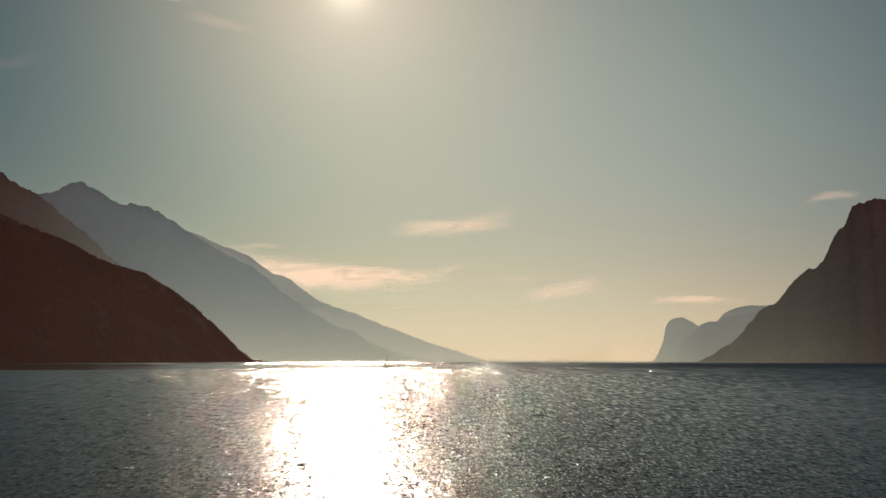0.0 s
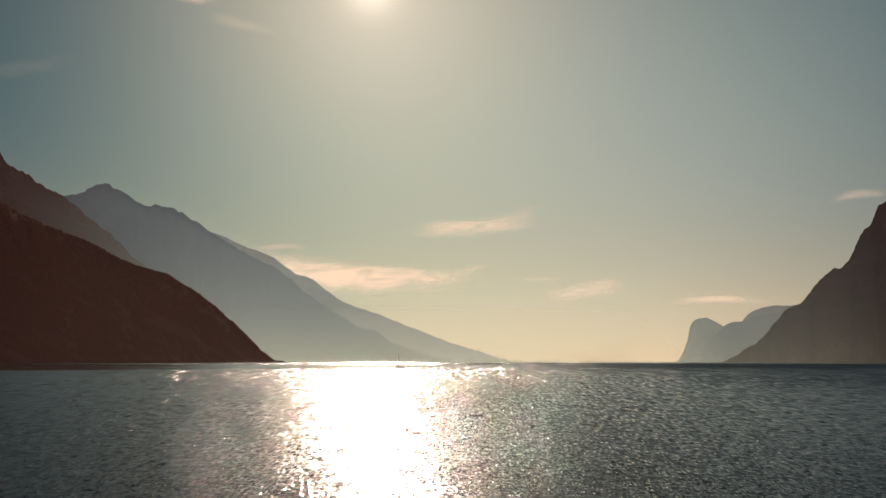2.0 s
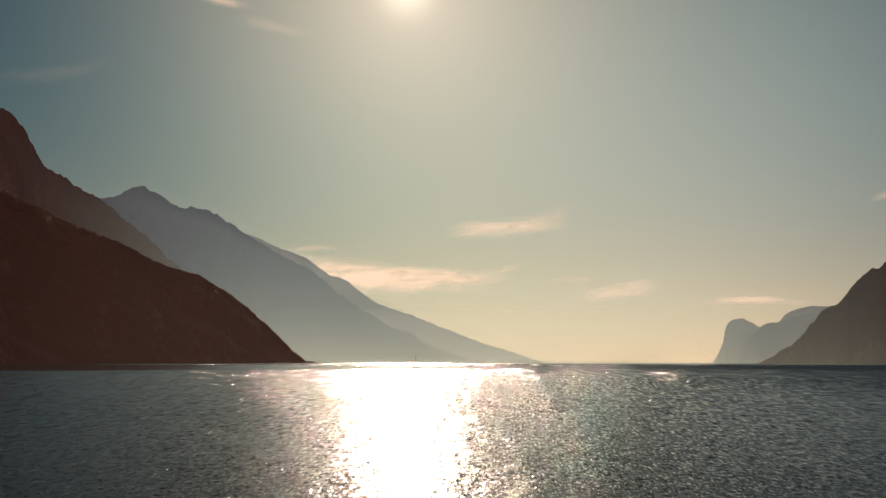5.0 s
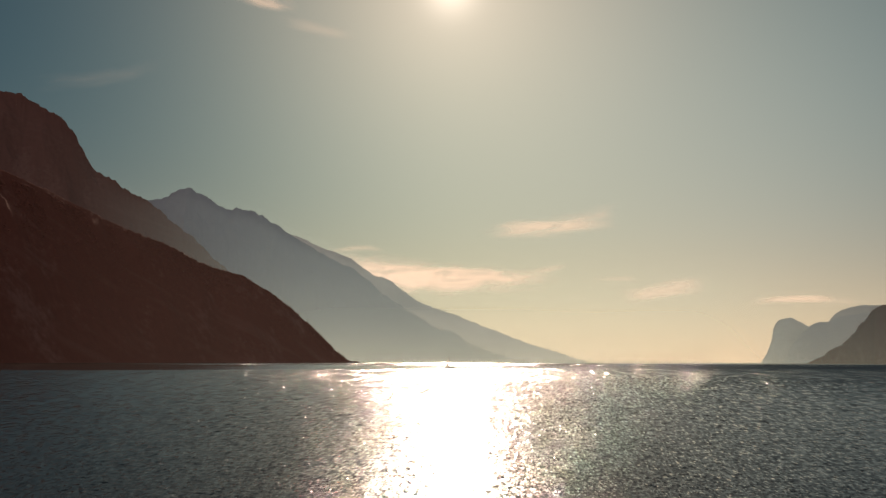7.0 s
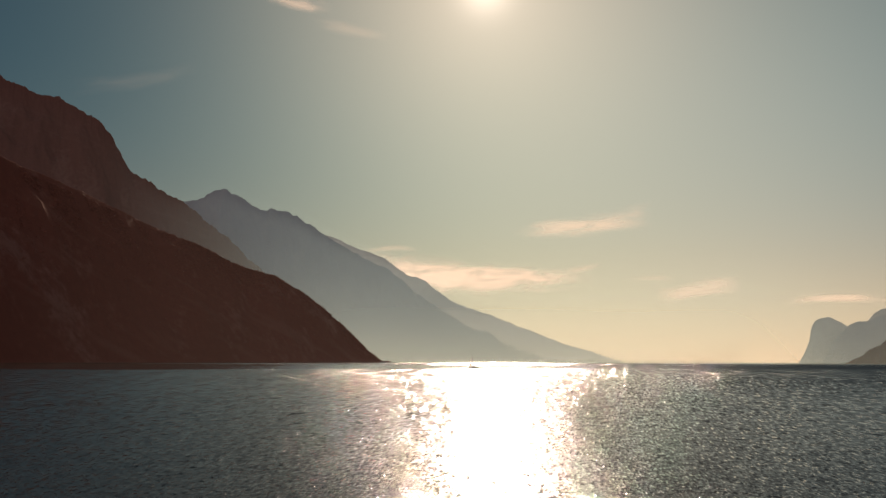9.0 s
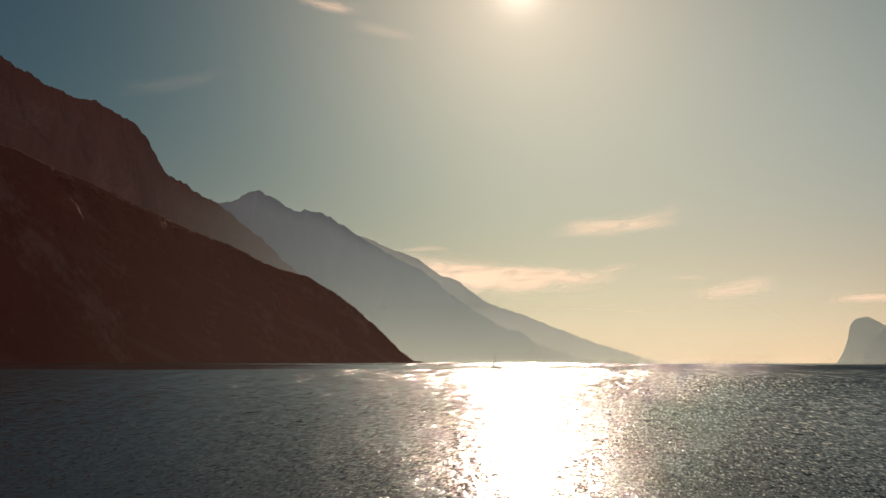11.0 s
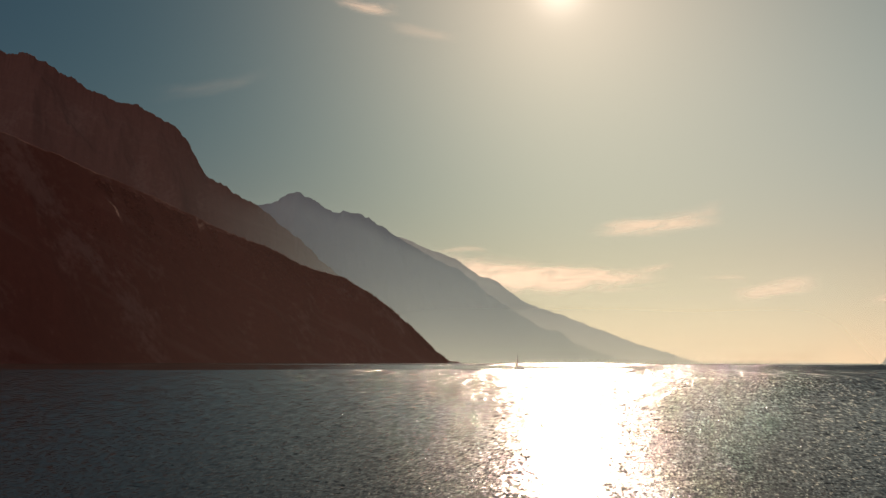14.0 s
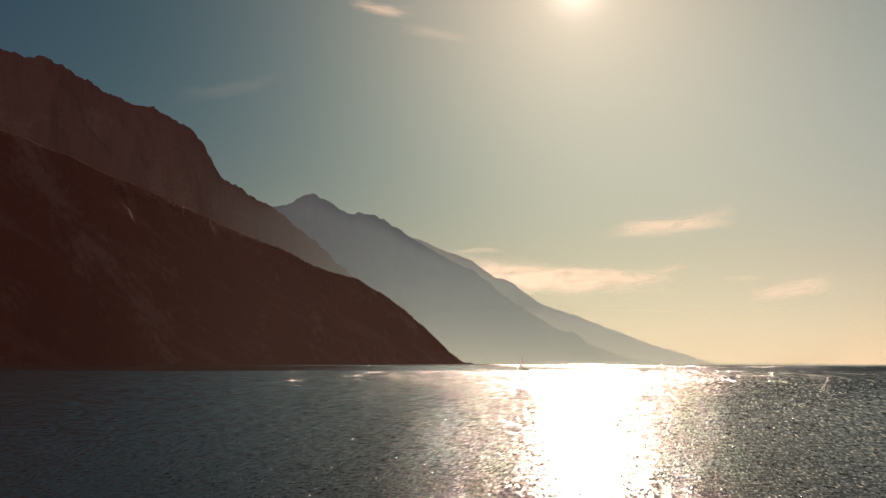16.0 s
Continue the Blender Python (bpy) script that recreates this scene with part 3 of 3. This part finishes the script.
def sail_material():
    """White sail cloth that lets some light through."""
    m, n = material("thin_sail_cloth")
    p = n.add("ShaderNodeTexCoord").outputs["Object"]
    c = n.mix(n.noise(p, 3.0), col(0.70, 0.68, 0.62), col(0.86, 0.84, 0.78))
    d = n.add("ShaderNodeBsdfDiffuse", {"Color": c})
    t = n.add("ShaderNodeBsdfTranslucent", {"Color": c})
    x = n.add("ShaderNodeMixShader", {0: 0.65, 1: d.outputs[0], 2: t.outputs[0]})
    finish(n, x.outputs[0])
    return m


SAIL = sail_material()


def hull_shape(length, beam, free, draught, low, high):
    """Boat sides between two shares of their height, from bow (-x) to stern."""
    bm, rings, n = bmesh.new(), [], 22
    for j in range(n + 1):
        s = j / n
        half = beam / 2 * min(1.0, (math.sin(min(1.0, s / 0.62) * math.pi / 2)) ** 0.8) * (1 - 0.22 * max(0.0, s - 0.62) / 0.38)
        rim = free * (1.18 - 0.35 * s + 0.17 * s * s)
        row = []
        for k in range(-6, 7):
            t = low + (high - low) * abs(k) / 6
            wide = half * math.sin(max(t, 0.02) * math.pi / 2) ** 0.6
            z = -draught * (1 - abs(2 * s - 1) ** 3) + (rim + draught * (1 - abs(2 * s - 1) ** 3)) * t ** 1.4
            x = -length / 2 + length * s - 0.10 * length * (t - 0.4) * (1 - s) ** 3
            row.append(bm.verts.new((x, math.copysign(wide, k) if k else 0.0, z)))
        rings.append(row)
    for r0, r1 in zip(rings, rings[1:]):
        for k in range(12):
            bm.faces.new((r0[k], r1[k], r1[k + 1], r0[k + 1]))
    bm.faces.new(rings[-1])
    bmesh.ops.remove_doubles(bm, verts=bm.verts[:], dist=0.002)
    bmesh.ops.recalc_face_normals(bm, faces=bm.faces[:])
    return bm


def sail(corners, belly, nu=10, nv=14):
    """A three-cornered sail: foot front, foot back, head, bellied out sideways, with thickness."""
    a, b, c = (Vector(p) for p in corners)
    bm, rows = bmesh.new(), []
    for j in range(nv + 1):
        t = j / nv
        row = []
        for k in range(nu + 1):
            u = k / nu
            p = (a * (1 - u) + b * u) * (1 - t) + c * t
            p.y += belly * math.sin(math.pi * u) * math.sin(math.pi * min(1.0, t * 0.9 + 0.1)) * (1 - t)
            row.append(bm.verts.new(p))
        rows.append(row)
    for r0, r1 in zip(rows, rows[1:]):
        for k in range(nu):
            bm.faces.new((r0[k], r0[k + 1], r1[k + 1], r1[k]))
    bmesh.ops.remove_doubles(bm, verts=bm.verts[:], dist=0.001)
    return bm


def sailing_boat(m, label):
    boat = tagged(new("sailing_boat"), label, "sailing boat", "boats on the lake")
    part("hull", hull_shape(6.6, 2.3, 0.85, 0.35, 0.0, 1.0), WHITE, boat, "white painted hull")
    part("waterline_stripe", hull_shape(6.64, 2.34, 0.85, 0.35, 0.52, 0.66), DARK, boat, "dark stripe along the hull")
    deck = bmesh.new()
    outline = []
    for side in (1, -1):
        for j in range(16):
            s = j / 15 if side > 0 else 1 - j / 15
            half = 1.10 * math.sin(min(1.0, s / 0.62) * math.pi / 2) ** 0.8 * (1 - 0.22 * max(0.0, s - 0.62) / 0.38)
            outline.append(deck.verts.new((-3.55 + 6.85 * s, side * max(half, 0.02), 0.85 * (1.18 - 0.35 * s + 0.17 * s * s) - 0.03)))
    deck.faces.new(outline)
    part("deck", deck, TEAK, boat, "brown wooden deck")
    cabin = part("cabin", block((2.3, 1.35, 0.55), (0.25, 0, 1.06), 0.86, 0.06), WHITE, boat)
    for y in (-0.64, 0.64):
        for x in (-0.35, 0.45):
            part("cabin_window", block((0.55, 0.05, 0.16), (x, y, 1.10), 1.0, 0.012), GLASS, cabin, "dark tinted cabin window")
    part("cockpit_coaming", block((1.5, 1.5, 0.22), (2.1, 0, 0.88), 0.92, 0.05), TEAK, boat)
    mast = part("mast", tube([(-0.85, 0, 0.8), (-0.86, 0, 5.0), (-0.90, 0, 9.0)], [0.20, 0.18, 0.13]), DARK, boat, "tall dark mast")
    part("spreader", tube([(-0.87, -0.7, 5.4), (-0.86, 0, 5.35), (-0.87, 0.7, 5.4)], [0.02, 0.03, 0.02], 6), METAL, mast)
    part("masthead_light", tube([(-0.90, 0, 9.0), (-0.90, 0, 9.18)], [0.04, 0.03], 6), WHITE, mast)
    part("boom", tube([(-0.78, 0, 1.75), (1.95, 0.1, 1.85)], [0.06, 0.045]), METAL, boat)
    part("furled_mainsail", tube([(-0.70, 0, 1.95), (0.2, 0.03, 2.02), (1.2, 0.06, 1.98), (1.85, 0.09, 1.93)], [0.17, 0.15, 0.11, 0.05]), CANVAS, boat, "pale mainsail furled along the boom")
    part("jib", sail([(-3.0, 0, 1.25), (-1.0, 0.35, 1.4), (-1.35, 0.05, 7.0)], 0.3), SAIL, boat, "small pale triangular foresail")
    part("forestay", tube([(-3.6, 0, 1.0), (-0.9, 0, 8.7)], [0.012, 0.012], 5), METAL, boat)
    part("backstay", tube([(3.25, 0, 0.8), (-0.9, 0, 8.9)], [0.012, 0.012], 5), METAL, boat)
    for y in (-1, 1):
        part("shroud", tube([(-0.75, y * 1.05, 0.85), (-0.87, y * 0.7, 5.4), (-0.9, 0, 8.6)], [0.012] * 3, 5), METAL, boat)
        part("guard_rail", tube([(-3.3, y * 0.25, 1.5), (-1.5, y * 0.95, 1.45), (1.0, y * 1.08, 1.35), (3.2, y * 0.8, 1.32)], [0.014] * 4, 5), METAL, boat)
        for x, w, z in ((-1.5, 0.95, 0.85), (0.2, 1.06, 0.8), (1.8, 1.02, 0.76), (3.1, 0.82, 0.74)):
            part("stanchion", tube([(x, y * w, z), (x, y * w, 1.42)], [0.016, 0.014], 5), METAL, boat)
    part("rudder", block((0.42, 0.05, 1.2), (3.42, 0, 0.15), 0.8, 0.015), WHITE, boat)
    part("tiller", tube([(3.3, 0, 0.95), (2.3, 0.1, 1.15)], [0.03, 0.022], 6), TEAK, boat)
    boat.matrix_world = m
    return boat


near_boat = sailing_boat(pose(-35.6, 662.0, 0, 0, 0, 24), "small white sailing boat with a furled mainsail and bare mast")
far_boat = copy_thing(near_boat, pose(388.0, 4283.0, 0, 0, 0, 70))
tagged(far_boat, "tiny pale sailing boat far off near the horizon")
